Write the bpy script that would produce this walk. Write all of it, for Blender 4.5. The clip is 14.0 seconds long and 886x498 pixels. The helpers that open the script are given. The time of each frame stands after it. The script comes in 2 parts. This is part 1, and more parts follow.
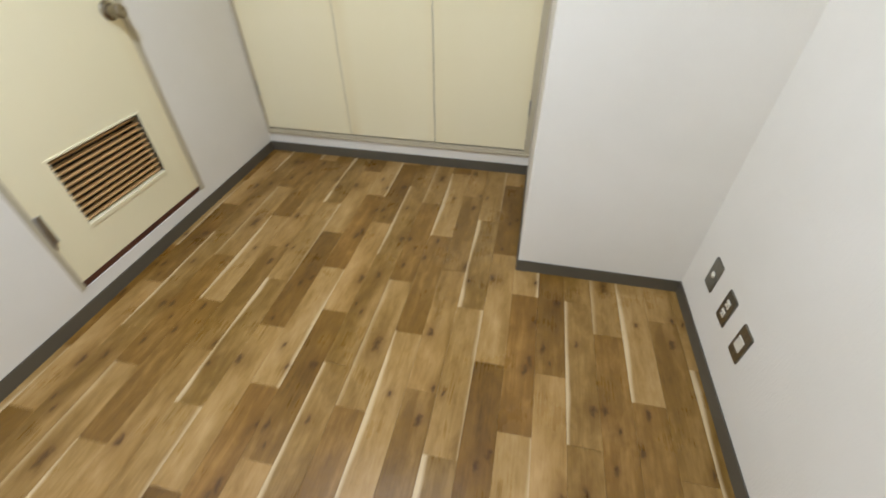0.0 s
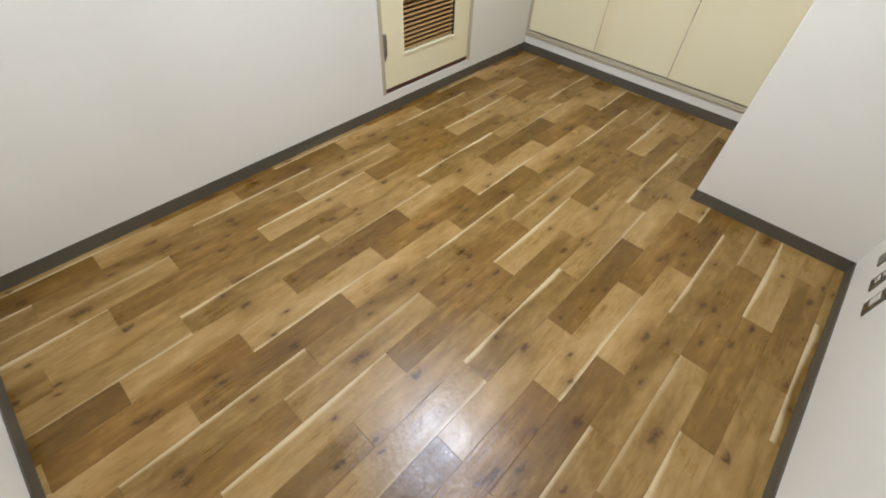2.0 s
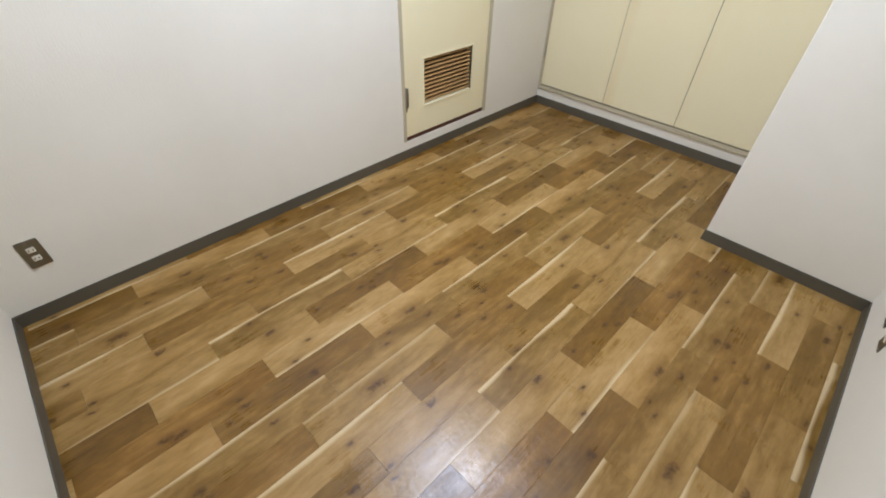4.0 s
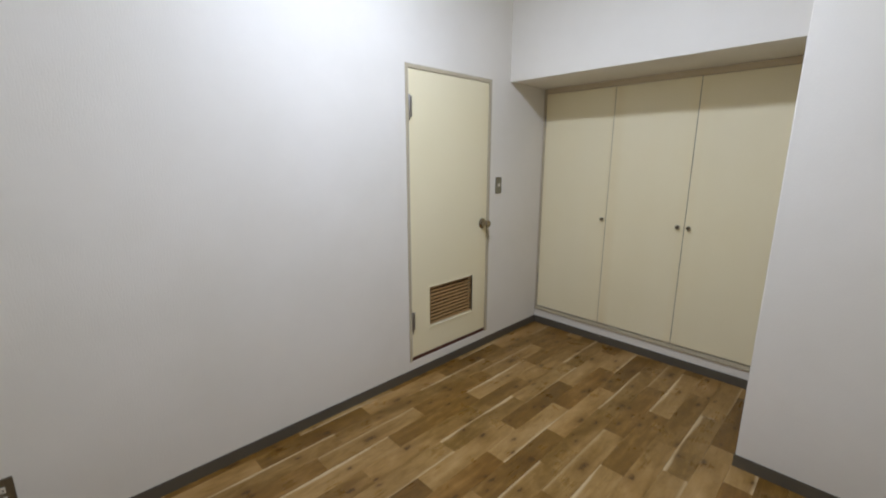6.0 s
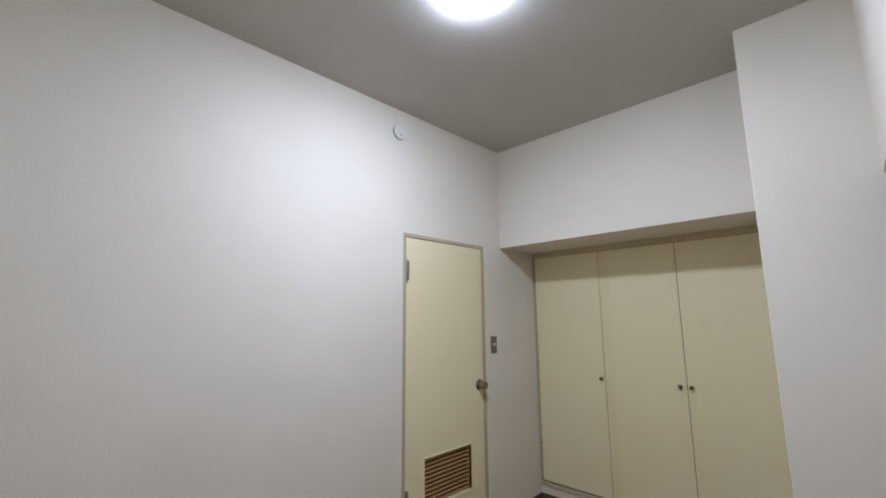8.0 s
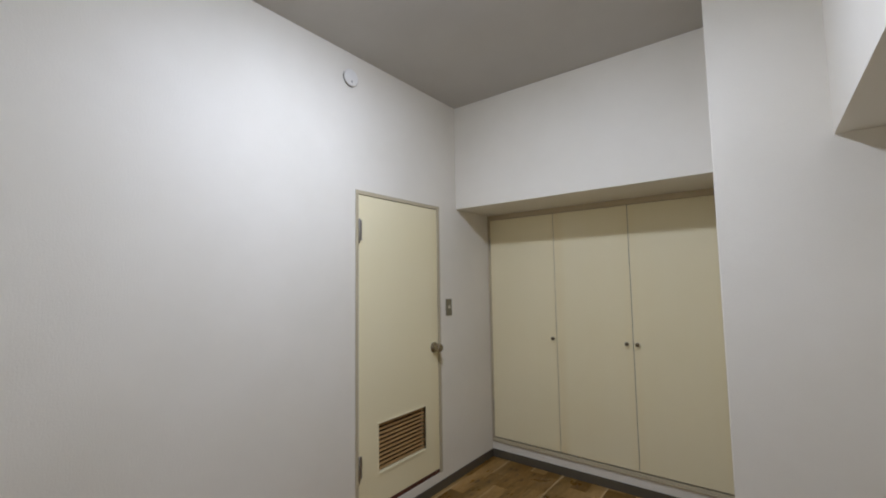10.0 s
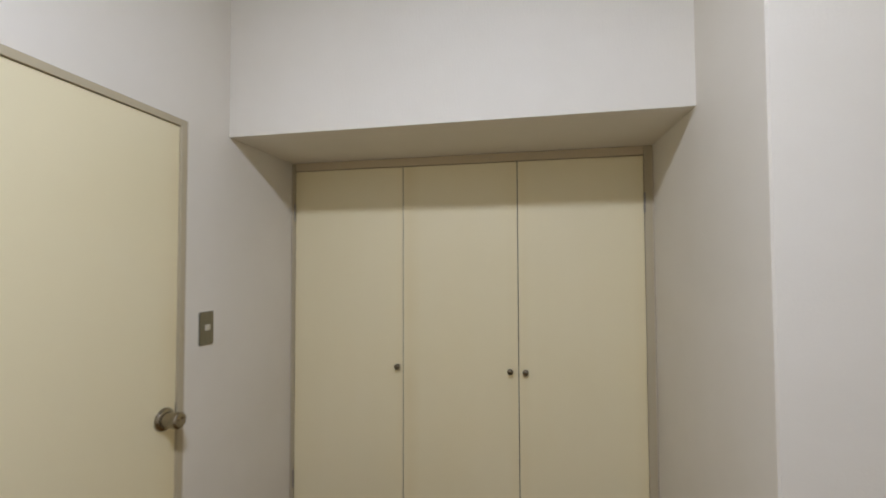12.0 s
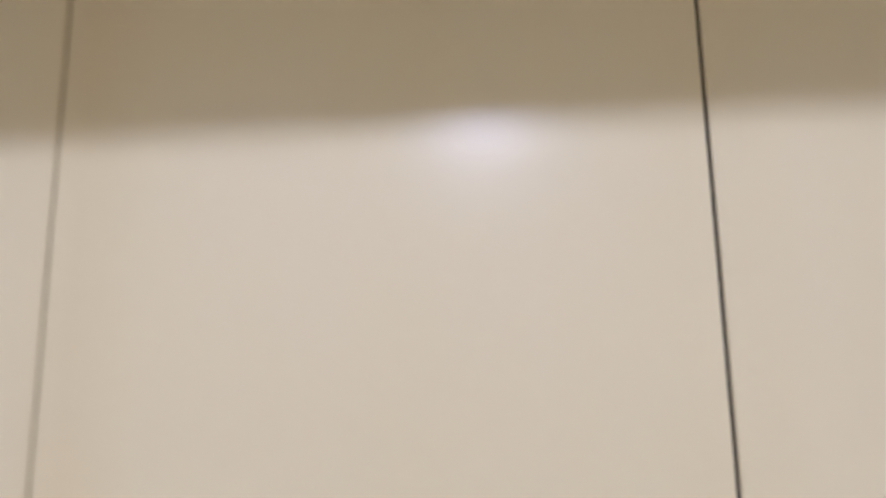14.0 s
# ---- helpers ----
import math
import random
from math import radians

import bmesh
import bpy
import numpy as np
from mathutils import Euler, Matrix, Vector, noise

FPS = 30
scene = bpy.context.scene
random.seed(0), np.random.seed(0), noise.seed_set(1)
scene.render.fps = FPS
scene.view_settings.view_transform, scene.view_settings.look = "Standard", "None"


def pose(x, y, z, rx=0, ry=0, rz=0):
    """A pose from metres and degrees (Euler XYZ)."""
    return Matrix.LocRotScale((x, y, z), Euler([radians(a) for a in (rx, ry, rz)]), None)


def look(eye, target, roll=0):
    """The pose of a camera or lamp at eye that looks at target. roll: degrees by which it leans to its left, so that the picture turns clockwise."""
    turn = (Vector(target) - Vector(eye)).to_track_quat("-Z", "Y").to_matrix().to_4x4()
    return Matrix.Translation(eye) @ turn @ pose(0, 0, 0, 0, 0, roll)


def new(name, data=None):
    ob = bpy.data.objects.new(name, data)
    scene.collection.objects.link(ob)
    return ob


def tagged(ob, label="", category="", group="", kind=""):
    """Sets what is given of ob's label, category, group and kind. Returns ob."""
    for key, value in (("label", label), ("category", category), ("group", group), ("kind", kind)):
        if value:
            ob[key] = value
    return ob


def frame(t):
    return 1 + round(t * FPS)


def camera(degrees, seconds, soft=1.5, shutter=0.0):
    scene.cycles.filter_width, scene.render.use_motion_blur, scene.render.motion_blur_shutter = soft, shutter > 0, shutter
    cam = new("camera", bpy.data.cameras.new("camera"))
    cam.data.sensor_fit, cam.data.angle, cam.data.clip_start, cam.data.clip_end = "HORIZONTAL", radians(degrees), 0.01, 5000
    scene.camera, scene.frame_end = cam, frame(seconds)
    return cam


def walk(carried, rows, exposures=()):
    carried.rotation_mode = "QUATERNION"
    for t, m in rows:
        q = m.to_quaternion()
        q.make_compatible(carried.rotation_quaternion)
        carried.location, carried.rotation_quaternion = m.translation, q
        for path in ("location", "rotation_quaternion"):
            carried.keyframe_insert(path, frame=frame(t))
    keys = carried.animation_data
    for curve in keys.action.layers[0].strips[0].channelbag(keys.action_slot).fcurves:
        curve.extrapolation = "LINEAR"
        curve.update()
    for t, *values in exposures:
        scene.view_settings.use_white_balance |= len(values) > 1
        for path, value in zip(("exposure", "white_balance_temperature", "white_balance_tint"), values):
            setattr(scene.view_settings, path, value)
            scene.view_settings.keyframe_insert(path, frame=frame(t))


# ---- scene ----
cam = camera(93.6, 14.0, soft=1.8, shutter=0.3)
PATH = [
    (0, (1.601, -2.212, 1.289), (1.287, -0.735, -0.023), -0.4),
    (0.5, (1.702, -2.494, 1.274), (1.048, -1.164, -0.069), 1.6),
    (1, (1.774, -2.705, 1.301), (0.963, -1.539, -0.107), 2.9),
    (1.5, (1.796, -2.818, 1.31), (0.922, -1.751, -0.138), 2.8),
    (2, (1.81, -2.867, 1.315), (0.915, -1.854, -0.16), 3.0),
    (2.2, (1.805, -2.888, 1.327), (0.908, -1.893, -0.159), 3.0),
    (4.3, (1.884, -2.936, 1.342), (0.764, -1.831, 0.107), 1.2),
    (4.5, (1.886, -2.939, 1.349), (0.728, -1.798, 0.185), 1.0),
    (5, (1.887, -2.948, 1.365), (0.632, -1.715, 0.414), 0.6),
    (5.5, (1.892, -2.955, 1.376), (0.552, -1.644, 0.68), 0.2),
    (6, (1.901, -2.971, 1.398), (0.502, -1.607, 0.97), 0.0),
    (6.5, (1.889, -2.986, 1.396), (0.467, -1.587, 1.246), -0.0),
    (7, (1.905, -2.987, 1.404), (0.47, -1.598, 1.516), -0.1),
    (7.2, (1.911, -2.996, 1.402), (0.48, -1.615, 1.619), -0.2),
    (9.3, (1.882, -3.01, 1.414), (0.525, -1.586, 1.774), -1.1),
    (9.5, (1.858, -3.0, 1.396), (0.533, -1.534, 1.702), -1.2),
    (10, (1.796, -2.942, 1.386), (0.578, -1.363, 1.542), -0.9),
    (10.5, (1.653, -2.782, 1.399), (0.618, -1.073, 1.48), -0.7),
    (11, (1.478, -2.519, 1.434), (0.668, -0.692, 1.478), -0.3),
    (11.5, (1.253, -2.219, 1.439), (0.704, -0.295, 1.482), 0.1),
    (12, (1.109, -1.859, 1.435), (0.732, 0.104, 1.498), -0.2),
    (12.5, (0.971, -1.469, 1.452), (0.727, 0.514, 1.544), -0.4),
    (13, (0.890, -1.054, 1.495), (0.728, 0.935, 1.624), -0.8),
    (13.5, (0.889, -0.656, 1.529), (0.734, 1.329, 1.716), -0.9),
    (14, (0.911, -0.313, 1.548), (0.762, 1.671, 1.763), -0.9),
]
EXPOSURES = ((0, 0.3, 6500, 10), (2.2, 0.4, 6500, 10), (4.3, 0.3, 6500, 12), (5, 0.05, 6450, 13), (5.5, -0.2, 6400, 14), (6, -0.45, 6400, 14), (6.5, -0.62, 6450, 14),
             (9.3, -0.78, 6550, 14), (10, -0.80, 6620, 14), (11, -0.66, 6700, 14), (12, -0.57, 6850, 15), (12.5, -0.45, 6760, 17), (13, -0.24, 6700, 19), (13.5, -0.05, 6380, 19), (14, -0.10, 6250, 28))
walk(cam, [(t, look(eye, target, roll)) for t, eye, target, roll in PATH], EXPOSURES)

# ---- camera exposure along the walk is in EXPOSURES ----
# ---- world and light ----
world = bpy.data.worlds.new("world")
scene.world = world
world.use_nodes = True
world.node_tree.nodes["Background"].inputs[0].default_value = (0.02, 0.02, 0.02, 1)
world.node_tree.nodes["Background"].inputs[1].default_value = 0.2
LAMP_CENTRE, LAMP_RADIUS, LAMP_POWER = (0.975, -1.872), 0.109, 400.0

# ---- plan, in metres ----
W = 2.312            # room width, wall to wall
Y0 = -3.388          # near wall
H = 2.692            # ceiling height
COL_X, COL_Y = 1.644, -0.832       # free corner of the column
SOF_Y, SOF_Z = -0.450, 1.920       # bulkhead over the closet
BEAM_X, BEAM_Z = 2.032, 1.915      # boxed beam along the right wall
BASE = 0.060


# ---- materials ----
def shader(name, rough=0.5, metal=0.0):
    m = bpy.data.materials.new(name)
    m.use_nodes = True
    nt = m.node_tree
    b = nt.nodes["Principled BSDF"]
    b.inputs["Roughness"].default_value = rough
    b.inputs["Metallic"].default_value = metal
    b.inputs["Specular IOR Level"].default_value = 0.5
    return m, nt, b


def add(nt, kind, **inputs):
    n = nt.nodes.new(kind)
    for k, v in inputs.items():
        n.inputs[k.replace("_", " ")].default_value = v
    return n


def ramp(nt, fac, stops):
    n = nt.nodes.new("ShaderNodeValToRGB")
    while len(n.color_ramp.elements) < len(stops):
        n.color_ramp.elements.new(0.5)
    for e, (p, c) in zip(n.color_ramp.elements, stops):
        e.position, e.color = p, (*c, 1)
    nt.links.new(fac, n.inputs[0])
    return n.outputs[0]


def mathn(nt, op, a, b=None, c=None, clamp=False):
    n = nt.nodes.new("ShaderNodeMath")
    n.operation, n.use_clamp = op, clamp
    for i, v in enumerate((a, b, c)):
        if v is None:
            continue
        if isinstance(v, (int, float)):
            n.inputs[i].default_value = v
        else:
            nt.links.new(v, n.inputs[i])
    return n.outputs[0]


def mix(nt, fac, a, b, mode="MIX"):
    n = nt.nodes.new("ShaderNodeMix")
    n.data_type, n.blend_type = "RGBA", mode
    for i, v in ((0, fac), (6, a), (7, b)):
        if isinstance(v, (int, float)):
            n.inputs[i].default_value = v
        elif isinstance(v, tuple):
            n.inputs[i].default_value = (*v, 1)
        else:
            nt.links.new(v, n.inputs[i])
    return n.outputs[2]


def wallpaper(name, base, low, bump=0.4):
    """Woven vinyl wallpaper: fine vertical threads, small grain, faint grubby clouds and lap seams."""
    m, nt, b = shader(name, 0.72)
    L = nt.links.new
    tc = nt.nodes.new("ShaderNodeTexCoord").outputs["Object"]
    mp = nt.nodes.new("ShaderNodeMapping")
    mp.inputs["Scale"].default_value = (210, 210, 34)
    L(tc, mp.inputs[0])
    thread = add(nt, "ShaderNodeTexNoise", Scale=1.0, Detail=2.0)
    L(mp.outputs[0], thread.inputs["Vector"])
    grain = add(nt, "ShaderNodeTexNoise", Scale=160.0, Detail=3.0)
    L(tc, grain.inputs["Vector"])
    cloud = add(nt, "ShaderNodeTexNoise", Scale=1.7, Detail=4.0, Roughness=0.6)
    L(tc, cloud.inputs["Vector"])
    h = mathn(nt, "ADD", thread.outputs[0], grain.outputs[0])
    bp = add(nt, "ShaderNodeBump", Strength=bump, Distance=0.0012)
    L(h, bp.inputs["Height"])
    L(bp.outputs[0], b.inputs["Normal"])
    c = ramp(nt, cloud.outputs[0], ((0.3, low), (0.62, base)))
    c = mix(nt, 0.14, c, ramp(nt, h, ((0.35, tuple(0.6 * v for v in base)), (0.75, base))))
    L(c, b.inputs["Base Color"])
    return m


def paint(name, base, low, rough=0.45, bump=0.06, scale=2.2, streak=0.0):
    """Rolled or sprayed paint with faint yellowed clouds and a slight orange peel."""
    m, nt, b = shader(name, rough)
    L = nt.links.new
    tc = nt.nodes.new("ShaderNodeTexCoord").outputs["Object"]
    cloud = add(nt, "ShaderNodeTexNoise", Scale=scale, Detail=5.0, Roughness=0.55)
    L(tc, cloud.inputs["Vector"])
    peel = add(nt, "ShaderNodeTexNoise", Scale=190.0, Detail=2.0)
    L(tc, peel.inputs["Vector"])
    bp = add(nt, "ShaderNodeBump", Strength=bump, Distance=0.001)
    L(peel.outputs[0], bp.inputs["Height"])
    L(bp.outputs[0], b.inputs["Normal"])
    c = ramp(nt, cloud.outputs[0], ((0.15, low), (0.85, base)))
    if streak:
        mp = nt.nodes.new("ShaderNodeMapping")
        mp.inputs["Scale"].default_value = (9, 9, 0.7)
        L(tc, mp.inputs[0])
        s = add(nt, "ShaderNodeTexNoise", Scale=1.0, Detail=4.0)
        L(mp.outputs[0], s.inputs["Vector"])
        c = mix(nt, streak, c, ramp(nt, s.outputs[0], ((0.2, low), (0.8, base))))
    L(c, b.inputs["Base Color"])
    L(ramp(nt, peel.outputs[0], ((0.1, (rough + 0.05,) * 3), (0.9, (rough - 0.03,) * 3))), b.inputs["Roughness"])
    return m


def metal(name, base, rough, brushed=(600, 600, 8), metallic=1.0):
    m, nt, b = shader(name, rough, metallic)
    L = nt.links.new
    tc = nt.nodes.new("ShaderNodeTexCoord").outputs["Object"]
    mp = nt.nodes.new("ShaderNodeMapping")
    mp.inputs["Scale"].default_value = brushed
    L(tc, mp.inputs[0])
    n = add(nt, "ShaderNodeTexNoise", Scale=1.0, Detail=3.0)
    L(mp.outputs[0], n.inputs["Vector"])
    L(ramp(nt, n.outputs[0], ((0.3, tuple(0.78 * v for v in base)), (0.7, base))), b.inputs["Base Color"])
    L(ramp(nt, n.outputs[0], ((0.3, (rough + 0.1,) * 3), (0.7, (rough - 0.04,) * 3))), b.inputs["Roughness"])
    return m


def oak(name):
    """Printed oak stave: the object's colour gives tone, warmth, strength of the pale sapwood edge and, as alpha, the print that it repeats;
    map 'face' runs across (0..1) and along (metres) from the stave's own end, maps 'knot_a' to 'knot_c' are centred on three knots, divided by their size."""
    m, nt, b = shader(name, 0.30)
    b.inputs["Specular IOR Level"].default_value = 0.38
    L = nt.links.new
    info = nt.nodes.new("ShaderNodeObjectInfo")
    sep = nt.nodes.new("ShaderNodeSeparateColor")
    L(info.outputs["Color"], sep.inputs[0])
    tone, warm, sap = sep.outputs
    tc = nt.nodes.new("ShaderNodeTexCoord").outputs["Object"]
    uv = nt.nodes.new("ShaderNodeUVMap")
    uv.uv_map = "face"
    su = nt.nodes.new("ShaderNodeSeparateXYZ")
    L(uv.outputs[0], su.inputs[0])
    shift = nt.nodes.new("ShaderNodeCombineXYZ")
    seed = mathn(nt, "MULTIPLY", info.outputs["Alpha"], 97.0)
    L(mathn(nt, "MULTIPLY", su.outputs[0], 0.1066), shift.inputs[0])
    L(su.outputs[1], shift.inputs[1])
    L(seed, shift.inputs[2])

    def stretched(scale, detail, rough=0.55, dist=0.0):
        mp = nt.nodes.new("ShaderNodeMapping")
        mp.inputs["Scale"].default_value = scale
        L(shift.outputs[0], mp.inputs[0])
        mp.inputs["Scale"].default_value[2] = 1.0
        n = add(nt, "ShaderNodeTexNoise", Scale=1.0, Detail=detail, Roughness=rough, Distortion=dist)
        L(mp.outputs[0], n.inputs["Vector"])
        return n.outputs[0]

    warp = add(nt, "ShaderNodeTexNoise", Scale=38.0, Detail=4.0, Roughness=0.6)
    L(shift.outputs[0], warp.inputs["Vector"])
    ws = nt.nodes.new("ShaderNodeSeparateColor")
    L(warp.outputs["Color"], ws.inputs[0])

    def knot(which):
        """Distance from a knot: 1 at the edge of a core some 2 cm wide, longer along the grain, warped."""
        uv = nt.nodes.new("ShaderNodeUVMap")
        uv.uv_map = which
        s = nt.nodes.new("ShaderNodeSeparateXYZ")
        L(uv.outputs[0], s.inputs[0])
        x = mathn(nt, "ADD", s.outputs[0], mathn(nt, "MULTIPLY_ADD", ws.outputs[0], 0.036, -0.018))
        y = mathn(nt, "MULTIPLY", mathn(nt, "ADD", s.outputs[1], mathn(nt, "MULTIPLY_ADD", ws.outputs[1], 0.064, -0.032)), 0.50)
        d = mathn(nt, "SQRT", mathn(nt, "ADD", mathn(nt, "MULTIPLY", x, x), mathn(nt, "MULTIPLY", y, y)))
        return mathn(nt, "DIVIDE", d, 0.0105)

    broad = stretched((15, 2.6, 15), 4.0)
    grain = stretched((150, 6, 150), 4.0, 0.6, 0.4)
    fine = stretched((700, 14, 700), 2.0)
    mottle = stretched((34, 13, 34), 3.0, 0.6, 0.5)
    near = mathn(nt, "MINIMUM", mathn(nt, "MINIMUM", knot("knot_a"), knot("knot_b")), knot("knot_c"))
    # tone: 0 walnut-brown ... 1 pale straw
    t = mathn(nt, "ADD", tone, mathn(nt, "MULTIPLY_ADD", broad, 0.9, -0.46))
    t = mathn(nt, "ADD", t, mathn(nt, "MULTIPLY_ADD", mottle, 0.50, -0.25))
    t = mathn(nt, "ADD", t, mathn(nt, "MULTIPLY_ADD", grain, 0.24, -0.12))
    t = mathn(nt, "ADD", t, mathn(nt, "MULTIPLY_ADD", fine, 0.10, -0.07), clamp=True)
    col = ramp(nt, t, ((0.0, (0.082, 0.039, 0.005)), (0.35, (0.172, 0.092, 0.017)), (0.65, (0.298, 0.176, 0.054)), (1.0, (0.432, 0.279, 0.116))))
    col = mix(nt, warm, col, mix(nt, 1.0, col, (1.08, 0.92, 0.70), "MULTIPLY"))
    # pale sapwood edge along map u = 0
    wob = mathn(nt, "MULTIPLY_ADD", stretched((3, 2.5, 3), 2.0), 0.46, -0.09)
    edge = mathn(nt, "SUBTRACT", wob, su.outputs[0])
    edge = mathn(nt, "MULTIPLY", mathn(nt, "MULTIPLY", edge, 9.0, clamp=True), sap, clamp=True)
    col = mix(nt, edge, col, (0.520, 0.375, 0.196))
    # knots: dark core, brown halo drawn out along the grain
    halo = mathn(nt, "SUBTRACT", 1.0, mathn(nt, "MULTIPLY", near, 0.20), clamp=True)
    halo = mathn(nt, "MULTIPLY", mathn(nt, "MULTIPLY", halo, halo), mathn(nt, "MULTIPLY_ADD", mottle, 1.2, 0.1, clamp=True))
    col = mix(nt, mathn(nt, "MULTIPLY", halo, 0.95), col, (0.112, 0.048, 0.005))
    core = mathn(nt, "MULTIPLY", mathn(nt, "SUBTRACT", 1.25, near, clamp=True), 1.0, clamp=True)
    col = mix(nt, mathn(nt, "MULTIPLY", core, 0.94), col, (0.060, 0.024, 0.003))
    L(col, b.inputs["Base Color"])
    smear = add(nt, "ShaderNodeTexNoise", Scale=7.0, Detail=4.0)
    L(tc, smear.inputs["Vector"])
    L(ramp(nt, mathn(nt, "ADD", mathn(nt, "MULTIPLY", smear.outputs[0], 0.7), mathn(nt, "MULTIPLY", grain, 0.3)),
           ((0.35, (0.25,) * 3), (0.65, (0.40,) * 3))), b.inputs["Roughness"])
    hammer = add(nt, "ShaderNodeTexNoise", Scale=55.0, Detail=2.0)
    L(tc, hammer.inputs["Vector"])
    hh = mathn(nt, "ADD", mathn(nt, "MULTIPLY", grain, 0.55), mathn(nt, "MULTIPLY", hammer.outputs[0], 0.9))
    bp = add(nt, "ShaderNodeBump", Strength=0.4, Distance=0.0020)
    L(hh, bp.inputs["Height"])
    L(bp.outputs[0], b.inputs["Normal"])
    return m

M_WALL = wallpaper("wallpaper", (0.750, 0.697, 0.592), (0.703, 0.650, 0.540))
# ceiling colour lowered to stand in for the little lamp light sent upward
M_CEIL = wallpaper("ceiling_paper_dimmed", (0.520, 0.492, 0.453), (0.478, 0.450, 0.411), 0.4)
M_CREAM = paint("cream_paint", (0.806, 0.718, 0.478), (0.784, 0.686, 0.424), 0.30, 0.05, 1.6, 0.25)
M_DOORS = paint("closet_cream_paint", (0.806, 0.716, 0.480), (0.778, 0.676, 0.412), 0.30, 0.05, 1.6, 0.25)
nt = M_CREAM.node_tree
b = nt.nodes["Principled BSDF"]
clean = b.inputs["Base Color"].links[0].from_socket
tc = nt.nodes.new("ShaderNodeTexCoord").outputs["Object"]
sx = nt.nodes.new("ShaderNodeSeparateXYZ")
nt.links.new(tc, sx.inputs[0])
patch = add(nt, "ShaderNodeTexNoise", Scale=3.5, Detail=4.0)
nt.links.new(tc, patch.inputs["Vector"])
d = mathn(nt, "ABSOLUTE", mathn(nt, "SUBTRACT", sx.outputs[1], -0.690))
d = mathn(nt, "SUBTRACT", 1.0, mathn(nt, "DIVIDE", d, 0.075), clamp=True)
d = mathn(nt, "MULTIPLY", d, mathn(nt, "MULTIPLY_ADD", patch.outputs[0], 1.4, -0.1, clamp=True), clamp=True)
nt.links.new(mix(nt, mathn(nt, "MULTIPLY", d, 0.7), clean, (0.728, 0.610, 0.355)), b.inputs["Base Color"])
# ochre handling stain up the meeting edge of the first two doors, fainter by the last hinges
nt = M_DOORS.node_tree
b = nt.nodes["Principled BSDF"]
clean = b.inputs["Base Color"].links[0].from_socket
tc = nt.nodes.new("ShaderNodeTexCoord").outputs["Object"]
sx = nt.nodes.new("ShaderNodeSeparateXYZ")
nt.links.new(tc, sx.inputs[0])
patch = add(nt, "ShaderNodeTexNoise", Scale=3.0, Detail=4.0)
nt.links.new(tc, patch.inputs["Vector"])
band = None
for centre, width, amount in ((0.590, 0.060, 1.0), (1.600, 0.045, 0.6), (0.022, 0.040, 0.6), (1.070, 0.035, 0.35), (1.110, 0.035, 0.35)):
    d = mathn(nt, "ABSOLUTE", mathn(nt, "SUBTRACT", sx.outputs[0], centre))
    d = mathn(nt, "MULTIPLY", mathn(nt, "SUBTRACT", 1.0, mathn(nt, "DIVIDE", d, width), clamp=True), amount)
    band = d if band is None else mathn(nt, "ADD", band, d)
band = mathn(nt, "MULTIPLY", band, mathn(nt, "MULTIPLY_ADD", patch.outputs[0], 1.6, -0.3, clamp=True), clamp=True)
nt.links.new(mix(nt, band, clean, (0.728, 0.600, 0.337)), b.inputs["Base Color"])
M_FRAME = paint("frame_paint", (0.492, 0.420, 0.280), (0.428, 0.358, 0.230), 0.5)
# wallpaper browned and darkened to match the shade under the bulkhead
M_HEAD = wallpaper("header_paper_shaded", (0.560, 0.460, 0.300), (0.510, 0.410, 0.255))
M_BASE = paint("skirting_vinyl", (0.102, 0.086, 0.059), (0.083, 0.069, 0.046), 0.5)
M_SILL = paint("threshold_varnish", (0.085, 0.022, 0.009), (0.060, 0.016, 0.007), 0.4)
# dark brown that paints the shade seen between the slats
M_VOID = paint("louvre_gap_shade", (0.065, 0.040, 0.022), (0.045, 0.028, 0.016), 0.8)
M_SLAT = paint("louvre_wood", (0.510, 0.305, 0.120), (0.420, 0.240, 0.090), 0.5)
M_IVORY = paint("ivory_plastic", (0.666, 0.610, 0.486), (0.603, 0.545, 0.425), 0.35, 0.01, 30)
M_WHITE = paint("white_plastic", (0.770, 0.740, 0.673), (0.728, 0.700, 0.636), 0.35, 0.02, 20)
M_DARK = paint("dark_slot", (0.03, 0.028, 0.025), (0.02, 0.02, 0.018), 0.7)
M_CAULK = paint("yellowed_caulk", (0.520, 0.450, 0.327), (0.468, 0.400, 0.281), 0.6)
M_STEEL = metal("stainless_plate", (0.30, 0.285, 0.235), 0.34)
M_KNOB = metal("nickel_knob", (0.36, 0.31, 0.235), 0.12, (60, 60, 60))
M_BRASS = metal("bronze_knob", (0.20, 0.165, 0.11), 0.42, (80, 80, 80))
M_HINGE = metal("hinge_steel", (0.36, 0.34, 0.31), 0.42, (300, 300, 20))
M_OAK = oak("oak_stave")
M_GLUE = paint("joint_filler", (0.16, 0.10, 0.05), (0.12, 0.075, 0.035), 0.8)

M_LAMP = bpy.data.materials.new("lit_diffuser")
M_LAMP.use_nodes = True
nt = M_LAMP.node_tree
nt.nodes.remove(nt.nodes["Principled BSDF"])
em = nt.nodes.new("ShaderNodeEmission")
em.inputs[0].default_value = (0.804, 0.952, 1.235, 1)
em.inputs[1].default_value = LAMP_POWER
nt.links.new(em.outputs[0], nt.nodes["Material Output"].inputs[0])


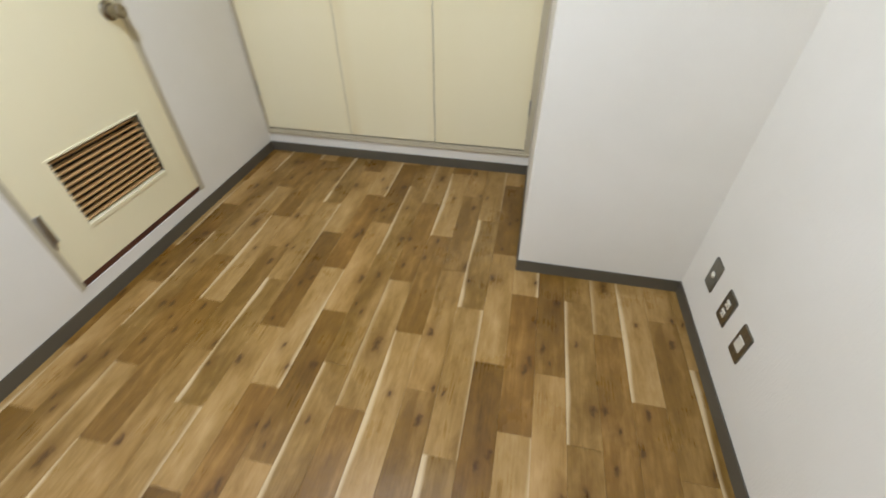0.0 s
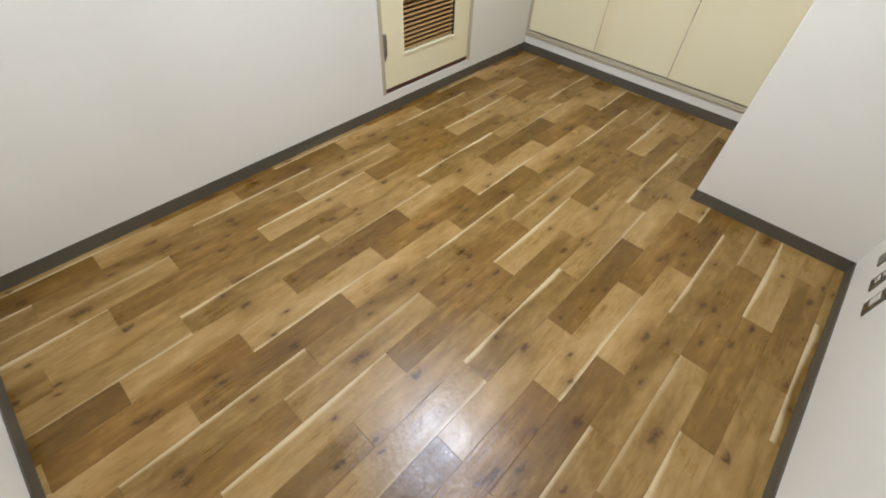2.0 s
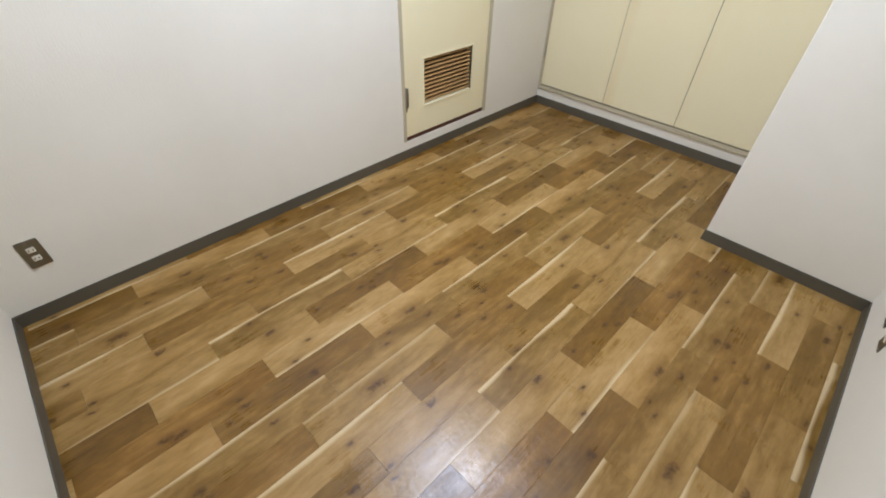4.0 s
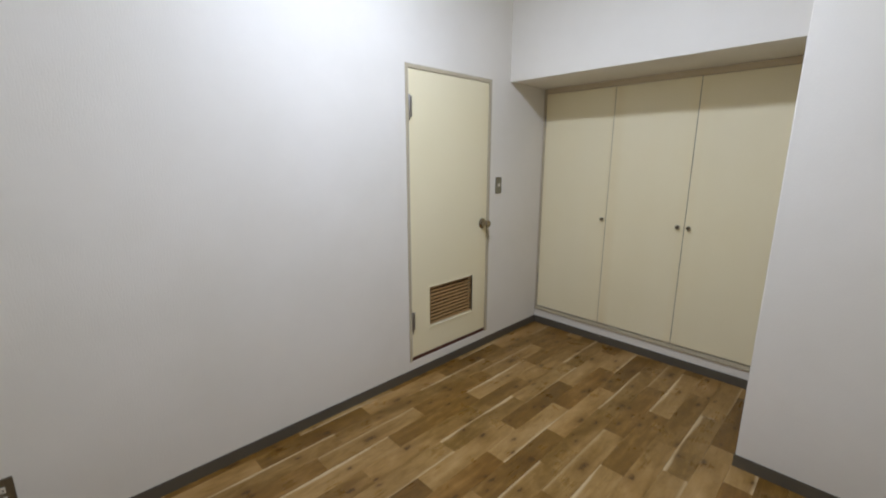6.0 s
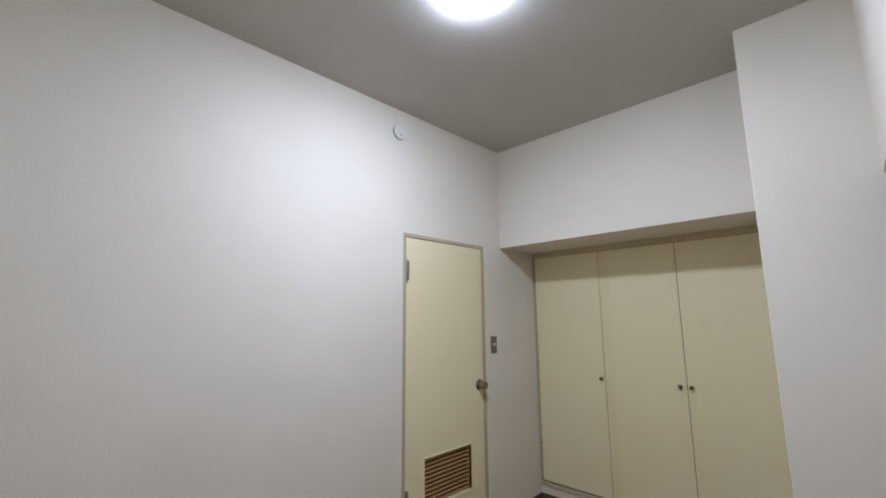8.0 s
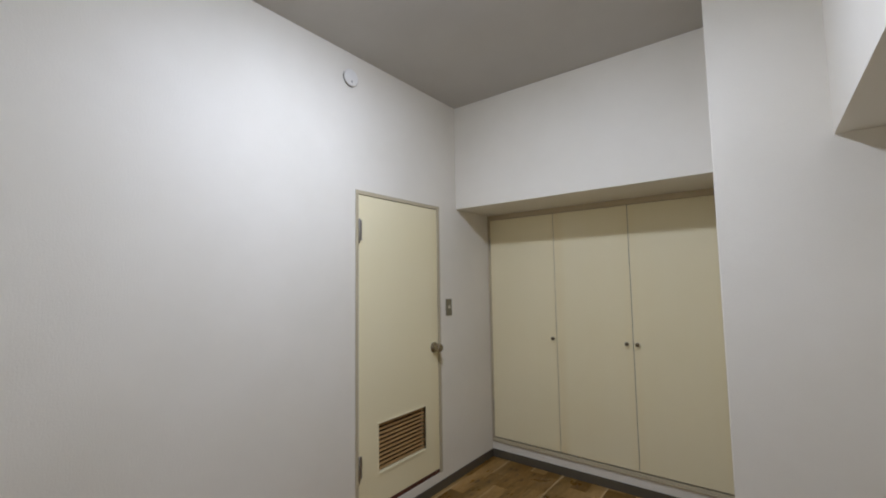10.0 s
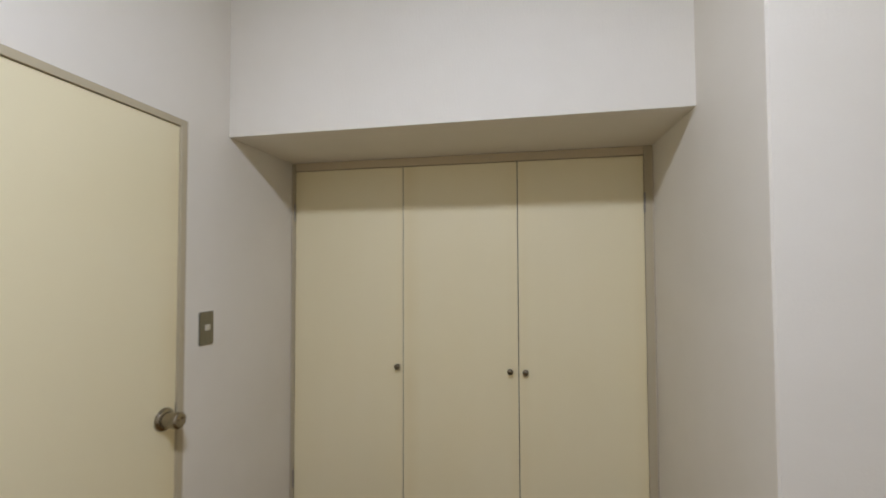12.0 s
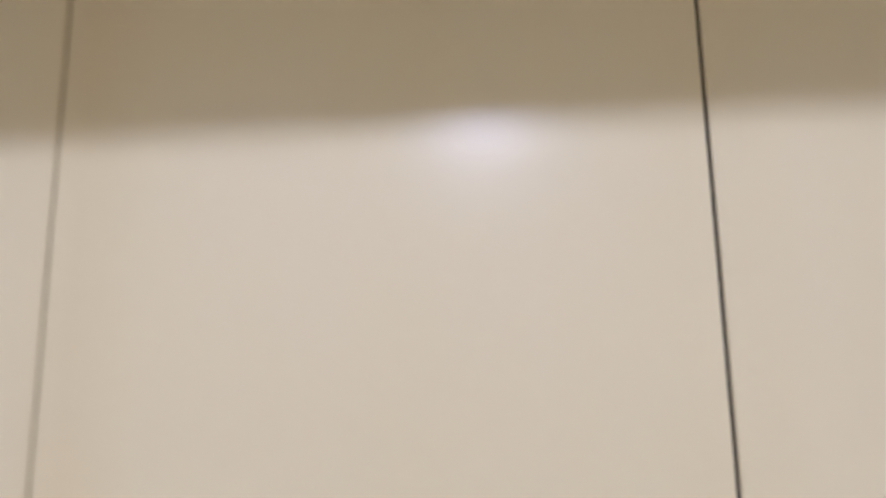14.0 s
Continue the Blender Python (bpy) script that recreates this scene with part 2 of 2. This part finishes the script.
# ---- mesh helpers ----
def box(bm, lo, hi, bevel=0.0, segs=1):
    r = bmesh.ops.create_cube(bm, size=1.0)
    vs = r["verts"]
    for v in vs:
        v.co = Vector([lo[i] + (v.co[i] + 0.5) * (hi[i] - lo[i]) for i in range(3)])
    if bevel:
        es = list({e for v in vs for e in v.link_edges})
        bmesh.ops.bevel(bm, geom=es, offset=bevel, segments=segs, profile=0.5, affect="EDGES")


def boxes(*items, bevel=0.0, segs=1):
    bm = bmesh.new()
    for lo, hi in items:
        box(bm, lo, hi, bevel, segs)
    return bm


def lathe(profile, axis="z", n=32, centre=(0, 0, 0)):
    """A turned body. profile: (radius, height) pairs from one end to the other."""
    bm = bmesh.new()
    rings = []
    for r, h in profile:
        ring = []
        for i in range(n if r > 1e-6 else 1):
            a = 2 * math.pi * i / n
            p = (r * math.cos(a), r * math.sin(a), h)
            if axis == "x":
                p = (p[2], p[0], p[1])
            elif axis == "y":
                p = (p[0], p[2], p[1])
            ring.append(bm.verts.new(Vector(p) + Vector(centre)))
        rings.append(ring)
    for a, b in zip(rings, rings[1:]):
        for i in range(n):
            j = (i + 1) % n
            if len(a) == 1 and len(b) > 1:
                bm.faces.new((a[0], b[i], b[j]))
            elif len(b) == 1 and len(a) > 1:
                bm.faces.new((a[i], a[j], b[0]))
            elif len(a) > 1:
                bm.faces.new((a[i], a[j], b[j], b[i]))
    bmesh.ops.recalc_face_normals(bm, faces=bm.faces)
    for f in bm.faces:
        f.smooth = True
    return bm


def part(name, bm, material, parent=None, label=""):
    me = bpy.data.meshes.new(name)
    bm.to_mesh(me)
    bm.free()
    me.materials.append(material)
    ob = new(name, me)
    if parent is not None:
        ob.parent = parent
    return tagged(ob, label)


def structure(name, bm, material, label=""):
    return tagged(part(name, bm, material), label, kind="structure")


def group_at(name, place=(0, 0, 0)):
    e = new(name)
    e.empty_display_size = 0.1
    e.location = place
    return e


# ---- large structure ----
T = 0.12
DY0, DY1, DZ0, DZ1 = -1.413, -0.655, 0.114, 1.912      # outer edge of the door frame
structure("wall_left", boxes(
    ((-T, Y0 - T, -0.05), (0, DY0, H)),
    ((-T, DY1, -0.05), (0, 0.75, H)),
    ((-T, DY0, DZ1), (0, DY1, H)),
    ((-T, DY0, -0.05), (0, DY1, DZ0))), M_WALL, "white woven vinyl wallpaper wall with a door opening")
structure("wall_right", boxes(((W, Y0 - T, -0.05), (W + T, COL_Y, H))), M_WALL, "white wallpapered wall with three low socket plates")
structure("wall_near", boxes(((0, Y0 - T, -0.05), (W, Y0, H))), M_WALL, "plain white wallpapered wall")
bmc = boxes(((COL_X, COL_Y, -0.05), (W + T, 0.75, H)))
bmesh.ops.bevel(bmc, geom=[e for e in bmc.edges if all(abs(v.co.x - COL_X) < 1e-5 and abs(v.co.y - COL_Y) < 1e-5 for v in e.verts)],
                offset=0.004, segments=3, affect="EDGES")
structure("wall_column", bmc, M_WALL, "white wallpapered column with a softly rounded corner")
structure("wall_bulkhead", boxes(((0, SOF_Y, SOF_Z), (COL_X, 0.75, H))), M_WALL, "white wallpapered bulkhead over the closet")
structure("wall_beam", boxes(((BEAM_X, Y0, BEAM_Z), (W, COL_Y, H))), M_WALL, "white wallpapered boxed beam along the wall")
structure("wall_closet_back", boxes(((0, 0.55, -0.05), (COL_X, 0.75, SOF_Z))), M_WALL, "dark inner back of the closet")
structure("wall_plinth", boxes(((0, -0.002, -0.05), (COL_X, 0.10, 0.118))), M_WALL, "low white wallpapered upstand under the closet")
structure("ceiling", boxes(((-T, Y0 - T, H), (W + T, 0.75, H + 0.1))), M_CEIL, "papered ceiling, greyed in colour to stand in for weak upward light")
structure("floor_slab", boxes(((0, Y0, -0.05), (W, 0, -0.004))), M_GLUE, "dark bed under the oak staves")

# skirting: a strip with a rounded top on every wall foot
SK = 0.005


def skirting(lo, hi):
    bm = boxes((lo, hi))
    top = [e for e in bm.edges if all(v.co.z > 0.05 for v in e.verts)]
    bmesh.ops.bevel(bm, geom=top, offset=0.0015, segments=2, affect="EDGES")
    return structure("baseboard", bm, M_BASE, "dark grey-brown vinyl skirting strip")


skirting((0, Y0 + SK, 0), (SK, -SK - 0.002, BASE))
skirting((0, -SK - 0.002, 0), (COL_X - SK, -0.002, BASE))
skirting((COL_X - SK, COL_Y - SK, 0), (COL_X, -0.002, BASE))
skirting((COL_X, COL_Y - SK, 0), (W - SK, COL_Y, BASE))
skirting((W - SK, Y0 + SK, 0), (W, COL_Y, BASE))
skirting((0, Y0, 0), (W, Y0 + SK, BASE))

# ---- closet ----
closet = tagged(group_at("built_in_closet"), "cream-painted built-in closet with three closed tall doors in a recess", "closet")
FX0, FX1, CZ0, CZ1 = 0.019, 1.608, 0.155, 1.879
part("stile", boxes(((0.0, -0.006, 0.146), (FX0 - 0.001, 0.05, SOF_Z - 0.001)), bevel=0.001), M_FRAME, closet, "narrow grey-beige closet stile")
part("stile", boxes(((FX1 + 0.001, -0.006, 0.146), (COL_X - 0.001, 0.05, SOF_Z - 0.001)), bevel=0.001), M_FRAME, closet, "grey-beige closet stile")
part("header", boxes(((FX0, -0.004, CZ1 + 0.003), (FX1, 0.05, SOF_Z - 0.001)), bevel=0.001), M_HEAD, closet, "papered closet header strip with the soffit's shade in its colour")
part("sill", boxes(((0.0, -0.012, 0.1185), (COL_X - 0.001, 0.05, 0.134)), ((0.0, -0.006, 0.134), (COL_X - 0.001, 0.05, 0.146)), bevel=0.0015), M_FRAME, closet, "stepped grey-beige closet sill")


def bronze_knob(parent, x, z):
    bm = lathe([(0.0, 0.0), (0.0085, 0.0), (0.0085, -0.0025), (0.0045, -0.004), (0.0050, -0.012), (0.010, -0.0145),
                (0.0128, -0.0175), (0.0128, -0.0225), (0.0105, -0.0258), (0.0, -0.0270)], "y", 24, (x, 0, z))
    return part("knob", bm, M_BRASS, parent, "small round dark bronze knob")


def closet_hinge(parent, x, z, side):
    bm = lathe([(0, -0.042), (0.003, -0.042), (0.0042, -0.039), (0.0042, 0.039), (0.003, 0.042), (0, 0.042)], "z", 12, (x, -0.006, z))
    box(bm, (min(x, x + side * 0.007), -0.0025, z - 0.038), (max(x, x + side * 0.007), -0.0005, z + 0.038))
    return part("hinge", bm, M_HINGE, parent, "thin steel hinge")


for x0, x1, kx, hinge_x in ((FX0, 0.5622, 0.540, FX0 - 0.001), (0.5650, 1.0854, 1.0505, None), (1.0886, FX1, 1.1155, FX1 + 0.001)):
    d = part("door", boxes(((x0, 0.0, CZ0), (x1, 0.024, CZ1)), bevel=0.0012, segs=2), M_DOORS, closet, "closed cream-painted flush closet door")
    bronze_knob(d, kx, 0.958)
    if hinge_x:
        for hz in (0.400, 1.680):
            closet_hinge(d, hinge_x, hz, 1 if hinge_x > 1 else -1)

# dark strips set into the door gaps, painting the shade there
for x0, x1, depth in ((0.5623, 0.5649, 0.0030), (1.0855, 1.0885, 0.0030)):
    part("gap_shade", boxes(((x0, depth, CZ0), (x1, 0.0242, CZ1))), M_DARK, closet, "thin dark strip for the shade in the gap between two doors")
# added sheet close behind the doors, dark so that their gaps read as shaded
part("gap_backing", boxes(((FX0, 0.0245, CZ0 - 0.004), (FX1, 0.032, CZ1 + 0.03))), M_DARK, closet, "added dark panel for the shade in the gaps round the doors")

for x in (0.0035, COL_X - 0.0035):
    part("caulk_bead", boxes(((x - 0.0030, -0.0085, 0.150), (x + 0.0030, -0.0062, 1.900)), bevel=0.0008), M_CAULK, closet, "thin yellowed caulk bead")
for x0, x1, z in ((0.885, 0.990, 1.9035), (1.268, 1.312, 1.9075)):
    bm = boxes(((x0, -0.0046, z - 0.0008), (x1, -0.0041, z + 0.0008)))
    bmesh.ops.rotate(bm, cent=((x0 + x1) / 2, 0, z), matrix=Matrix.Rotation(radians(-1.2), 3, "Y"), verts=bm.verts)
    part("scuff", bm, M_CAULK, closet, "short pale scratch")

# ---- door in the left wall ----
door = tagged(group_at("door_1", (0, 0, 0)), "closed cream-painted narrow door with a louvred vent near its foot", kind="structure")
part("door_frame", boxes(
    ((-0.10, DY0, DZ0), (0.004, DY0 + 0.022, DZ1)),
    ((-0.10, DY1 - 0.026, DZ0), (0.004, DY1, DZ1)),
    ((-0.10, DY0 + 0.022, DZ1 - 0.024), (0.004, DY1 - 0.026, DZ1)), bevel=0.0015), M_FRAME, door, "grey-beige painted steel door frame")
part("threshold", boxes(((-0.10, DY0 + 0.022, DZ0), (-0.004, DY1 - 0.026, 0.1395)), bevel=0.001), M_SILL, door, "dark red-brown varnished threshold")
LY0, LY1, LZ0, LZ1 = DY0 + 0.0245, DY1 - 0.0285, 0.142, 1.8862
VY0, VY1, VZ0, VZ1 = -1.246, -0.815, 0.299, 0.588
LX0, LX1 = -0.040, -0.002
leaf = part("leaf", boxes(
    ((LX0, LY0, LZ0), (LX1, VY0 + 0.008, LZ1)), ((LX0, VY1 - 0.008, LZ0), (LX1, LY1, LZ1)),
    ((LX0, VY0 + 0.008, VZ1 - 0.008), (LX1, VY1 - 0.008, LZ1)), ((LX0, VY0 + 0.008, LZ0), (LX1, VY1 - 0.008, VZ0 + 0.008))),
    M_CREAM, door, "cream-painted flush door leaf")
# added panel behind the leaf; its dark colour is the shade in the louvre
part("shade_panel", boxes(((-T - 0.02, DY0, DZ0), (-T - 0.005, DY1, DZ1))), M_VOID, door, "added panel, dark for the shade between the slats")
part("vent_frame", boxes(
    ((LX1 - 0.02, VY0, VZ0), (LX1 + 0.004, VY0 + 0.008, VZ1)), ((LX1 - 0.02, VY1 - 0.008, VZ0), (LX1 + 0.004, VY1, VZ1)),
    ((LX1 - 0.02, VY0 + 0.008, VZ1 - 0.008), (LX1 + 0.004, VY1 - 0.008, VZ1)), ((LX1 - 0.02, VY0 + 0.008, VZ0), (LX1 + 0.004, VY1 - 0.008, VZ0 + 0.014)),
    bevel=0.001), M_CREAM, leaf, "cream-painted louvre frame")
NS = 11
for i in range(NS):
    zc = VZ0 + 0.026 + i * (VZ1 - VZ0 - 0.048) / (NS - 1)
    bm = boxes(((-0.009, VY0 + 0.0085, -0.0034), (0.009, VY1 - 0.0085, 0.0034)), bevel=0.0012)
    bmesh.ops.rotate(bm, cent=(0, 0, 0), matrix=Matrix.Rotation(radians(10), 3, "Y"), verts=bm.verts)
    bmesh.ops.translate(bm, vec=(LX1 - 0.019, 0, zc), verts=bm.verts)
    part("slat", bm, M_SLAT, leaf, "brown wooden louvre slat")
part("latch_rose", lathe([(0, 0), (0.0355, 0), (0.0355, 0.003), (0.0335, 0.008), (0.026, 0.011), (0.019, 0.012), (0, 0.012)], "x", 36, (LX1, -0.728, 0.945)),
     M_KNOB, leaf, "round nickel rose")
part("door_knob", lathe([(0.0240, 0.008), (0.0232, 0.012), (0.0235, 0.044), (0.0250, 0.047), (0.0255, 0.050), (0.0250, 0.058), (0.0230, 0.061), (0.012, 0.063),
                         (0.010, 0.061), (0, 0.061)], "x", 36, (LX1, -0.728, 0.945)), M_KNOB, leaf, "round nickel door knob")
part("latch_plate", boxes(((LX1 - 0.012, LY1 - 0.0015, 0.905), (LX1 + 0.0008, LY1 + 0.0006, 0.985))), M_DARK, leaf, "thin dark latch slot")
for hz in (1.684, 0.386):
    bm = boxes(((-0.001, -0.014, -0.058), (0.0025, 0.013, 0.058)), bevel=0.0006)
    bmesh.ops.translate(bm, vec=(LX1, LY0 + 0.012, hz), verts=bm.verts)
    pin = lathe([(0, -0.078), (0.002, -0.078), (0.0035, -0.064), (0.0055, -0.060), (0.0055, 0.06), (0.003, 0.064), (0, 0.064)], "z", 14, (0.006, LY0 + 0.001, hz))
    me = bpy.data.meshes.new("pin")
    pin.to_mesh(me)
    bm.from_mesh(me)
    part("hinge", bm, M_HINGE, door, "worn steel flag hinge")


# ---- plates and fittings ----
def plate(name, label, wall_x, side, y, z, ports, category):
    """A steel cover plate on a side wall. side: +1 faces +x. ports: kind, dy, dz, half width, half height."""
    e = tagged(group_at(name, (wall_x, y, z)), label, category, group="row of low plates on the wall" if side < 0 else "")
    bm = boxes(((0.0, -0.0335, -0.0585), (0.005, 0.0335, 0.0585)))
    corners = [d for d in bm.edges if abs(d.verts[0].co.x - d.verts[1].co.x) > 0.004]
    bmesh.ops.bevel(bm, geom=corners, offset=0.0055, segments=3, profile=0.5, affect="EDGES")
    bmesh.ops.bevel(bm, geom=[d for d in bm.edges if all(v.co.x > 0.004 for v in d.verts)], offset=0.002, segments=2, affect="EDGES")
    for zz in (-0.0415, 0.0415):
        box(bm, (0.0048, -0.003, zz - 0.003), (0.0060, 0.003, zz + 0.003), 0.001)
    if side < 0:
        bmesh.ops.rotate(bm, cent=(0, 0, 0), matrix=Matrix.Rotation(math.pi, 3, "Z"), verts=bm.verts)
    part("cover_plate", bm, M_STEEL, e, "brushed stainless cover plate")
    for kind, dy, dz, hw, hh in ports:
        if kind == "round":
            bm = lathe([(0, 0.0045), (hw, 0.0045), (hw, 0.0065), (hw * 0.62, 0.0065), (hw * 0.56, 0.0095), (hw * 0.30, 0.0095), (hw * 0.22, 0.006), (0, 0.006)], "x", 24, (0, dy, dz))
        else:
            bm = boxes(((0.0045, dy - hw, dz - hh), (0.0075, dy + hw, dz + hh)), bevel=0.001)
            if kind == "rocker":
                box(bm, (0.007, dy - hw * 0.75, dz - hh * 0.2), (0.0105, dy + hw * 0.75, dz + hh * 0.85), 0.001)
        if side < 0:
            bmesh.ops.rotate(bm, cent=(0, 0, 0), matrix=Matrix.Rotation(math.pi, 3, "Z"), verts=bm.verts)
        p = part({"round": "jack", "socket": "socket", "blank": "jack", "rocker": "rocker"}[kind], bm, M_IVORY, e, "ivory plastic insert")
        if kind == "socket":
            for sy in (-0.0062, 0.0062):
                part("slot", boxes(((side * 0.0065, dy + sy - 0.0012, dz - 0.004), (side * 0.0078, dy + sy + 0.0012, dz + 0.004))), M_DARK, p, "dark slot")
    return e


plate("light_switch", "stainless wall switch plate with one small ivory rocker beside the door", 0.0, 1, -0.5590, 1.204, (("rocker", 0.002, 0.002, 0.0125, 0.0105),), "switch")
plate("wall_outlet", "stainless double socket plate low on the white wall", 0.0, 1, -3.205, 0.281, (("socket", 0, 0.019, 0.0125, 0.011), ("socket", 0, -0.019, 0.0125, 0.011)), "outlet")
plate("aerial_outlet", "stainless plate with a round ivory aerial jack low on the wall", W, -1, -1.008, 0.266, (("round", 0, 0, 0.0125, 0),), "outlet")
plate("wall_outlet", "stainless plate with two ivory inserts low on the wall", W, -1, -1.161, 0.260, (("socket", 0, 0.019, 0.0125, 0.012), ("socket", 0, -0.019, 0.0125, 0.012)), "outlet")
plate("phone_outlet", "stainless plate with one large ivory square jack low on the wall", W, -1, -1.300, 0.258, (("blank", 0, 0, 0.0185, 0.0225),), "outlet")

cap = tagged(group_at("vent_cap", (0, -1.456, 2.541)), "round white plastic wall vent cap high beside the ceiling", "vent")
part("cover", lathe([(0, 0.020), (0.040, 0.020), (0.0455, 0.0185), (0.0485, 0.015), (0.0485, 0.0125), (0, 0.0125)], "x", 40), M_WHITE, cap, "white round cover disc")
# side of the white cap, given grey in place of the shade on its rim
part("collar", lathe([(0.0, 0.012), (0.0465, 0.012), (0.0465, 0.0), (0, 0)], "x", 40), M_STEEL, cap, "round side band of the cap, grey for its shaded rim")
part("tab", boxes(((0.0195, -0.003, -0.032), (0.024, 0.003, -0.018)), bevel=0.0012), M_STEEL, cap, "small grey pull tab")

# ---- ceiling light ----
lx, ly = LAMP_CENTRE
light = tagged(group_at("ceiling_light", (lx, ly, H)), "round white glowing ceiling light", "ceiling light")
R = LAMP_RADIUS
part("base", lathe([(0, 0), (R * 0.93, 0), (R * 0.95, -0.002), (R * 0.95, -0.0075), (R * 0.93, -0.009), (0, -0.009)], "z", 48), M_WHITE, light, "white round lamp base")
part("diffuser", lathe([(0, -0.0095), (R * 0.96, -0.0095), (R, -0.0115), (R, -0.0145), (R * 0.97, -0.018), (R * 0.88, -0.023), (R * 0.74, -0.0275),
                        (R * 0.56, -0.031), (R * 0.36, -0.0335), (R * 0.16, -0.0348), (0, -0.035)], "z", 64),
     M_LAMP, light, "glowing milky acrylic diffuser")

# ---- floor: oak staves, three rows to a board, each stave a piece of its own ----
floor = tagged(group_at("floor"), "glossy knotty oak staves laid lengthwise in staggered rows", kind="structure")
PITCH, LEN, ROW0, AHEAD = 0.1066, 0.5965, 0.357, -0.019
SEAM_ROW, SEAM_SLIP = 13, -0.127       # a second sheet of the flooring begins here, slipped along
# the print repeats every eight rows, half a drop on: per row, where its first stave starts, and both staves as
# (tone, warmth, sapwood edge, edge side, knots as (across 0..1, along in metres, size))
PRINT = (
    (-2.441, (0.68, 0.20, 1.0, 0, ((.55, .337, .6),)), (0.36, 0.50, 0.0, 0, ((.12, .434, .8), (.43, .56, .8)))),
    (-2.070, (0.62, 0.30, 0.0, 0, ((.26, .246, 1.1), (.85, .012, .6))), (0.44, 0.30, 0.0, 0, ((.64, .496, 1.1), (.91, .032, .6)))),
    (-2.273, (0.60, 0.20, 0.7, 1, ((.20, .205, .6),)), (0.44, 0.15, 1.0, 0, ((.22, .151, .7),))),
    (-1.918, (0.68, 0.25, 0.0, 1, ((.13, .436, 1.2),)), (0.28, 0.50, 0.0, 0, ((.51, .245, 1.0), (.85, .28, .9), (.36, .034, .8)))),
    (-2.158, (0.42, 0.80, 0.0, 0, ((.65, .236, 1.0), (.80, .268, 1.2), (.95, .461, .9))), (0.70, 0.20, 1.0, 1, ((.87, .082, .6), (.35, .166, .6)))),
    (-2.394, (0.68, 0.40, 0.0, 1, ((.87, .193, 1.2),)), (0.35, 0.45, 0.0, 0, ((.24, .108, 1.0), (.71, .345, 1.3), (.48, .045, .6)))),
    (-2.030, (0.44, 0.20, 0.9, 0, ((.37, .384, .7), (.83, .134, 1.1))), (0.46, 0.25, 0.0, 0, ((.50, .253, .8), (.49, .462, 1.0), (.16, .287, .6)))),
    (-2.178, (0.42, 0.55, 0.0, 0, ((.16, .284, 1.0), (.31, .102, .8), (.55, .221, .6))), (0.58, 0.20, 0.4, 0, ((.53, .263, 1.4),))))
rnd = random.Random(7)
GAP = 0.0002
for row in range(-4, 19):
    drop, cell = row // 8, row % 8
    phase = PRINT[cell][0] + AHEAD + drop * LEN + (SEAM_SLIP if row >= SEAM_ROW else 0)
    x0, x1 = ROW0 + row * PITCH, ROW0 + (row + 1) * PITCH
    x0, x1 = max(x0, 0.001), min(x1, W - 0.001)
    left = ROW0 + row * PITCH
    n = math.floor((Y0 - phase) / LEN) - 1
    while phase + (n + 1) * LEN < 0:
        n += 1
        start = phase + n * LEN
        tone, warm, sap, side, knots = PRINT[cell][1 + n % 2]
        y0, y1 = max(start, Y0 + 0.001), min(start + LEN, -0.001)
        spots = [(left + u * PITCH, start + v, size) for u, v, size in knots] + [(9.0, 9.0, 1.0)] * (3 - len(knots))
        if y1 - y0 < 0.01 or x1 - x0 < 0.004:
            continue
        xe = x1
        if y1 > COL_Y:                    # cut round the column foot
            if x0 >= COL_X - 0.02:
                y1 = COL_Y - 0.001
            elif x1 > COL_X:
                xe = COL_X - 0.001
        if y1 - y0 < 0.01:
            continue
        bm = bmesh.new()
        proud = rnd.uniform(-0.00015, 0.00015)
        b = 0.0004
        lo, hi = (x0 + GAP, y0 + GAP), (xe - GAP, y1 - GAP)
        top = [bm.verts.new((x, y, proud)) for x, y in ((lo[0] + b, lo[1] + b), (hi[0] - b, lo[1] + b), (hi[0] - b, hi[1] - b), (lo[0] + b, hi[1] - b))]
        mid = [bm.verts.new((x, y, proud - b)) for x, y in ((lo[0], lo[1]), (hi[0], lo[1]), (hi[0], hi[1]), (lo[0], hi[1]))]
        low = [bm.verts.new((v.co.x, v.co.y, -0.004)) for v in mid]
        bm.faces.new(top)
        for i in range(4):
            j = (i + 1) % 4
            bm.faces.new((mid[i], mid[j], top[j], top[i]))
            bm.faces.new((low[i], low[j], mid[j], mid[i]))
        maps = [bm.loops.layers.uv.new(name) for name in ("face", "knot_a", "knot_b", "knot_c")]
        for f in bm.faces:
            for l in f.loops:
                u = (l.vert.co.x - left) / PITCH
                l[maps[0]].uv = (u if side == 0 else 1 - u, l.vert.co.y - start)
                for m, (kx, ky, size) in zip(maps[1:], spots):
                    l[m].uv = ((l.vert.co.x - kx) / size, (l.vert.co.y - ky) / size)
        p = part("oak_stave", bm, M_OAK, floor)
        p.color = (tone, warm, sap, (cell * 2 + n % 2 + 1) / 17)
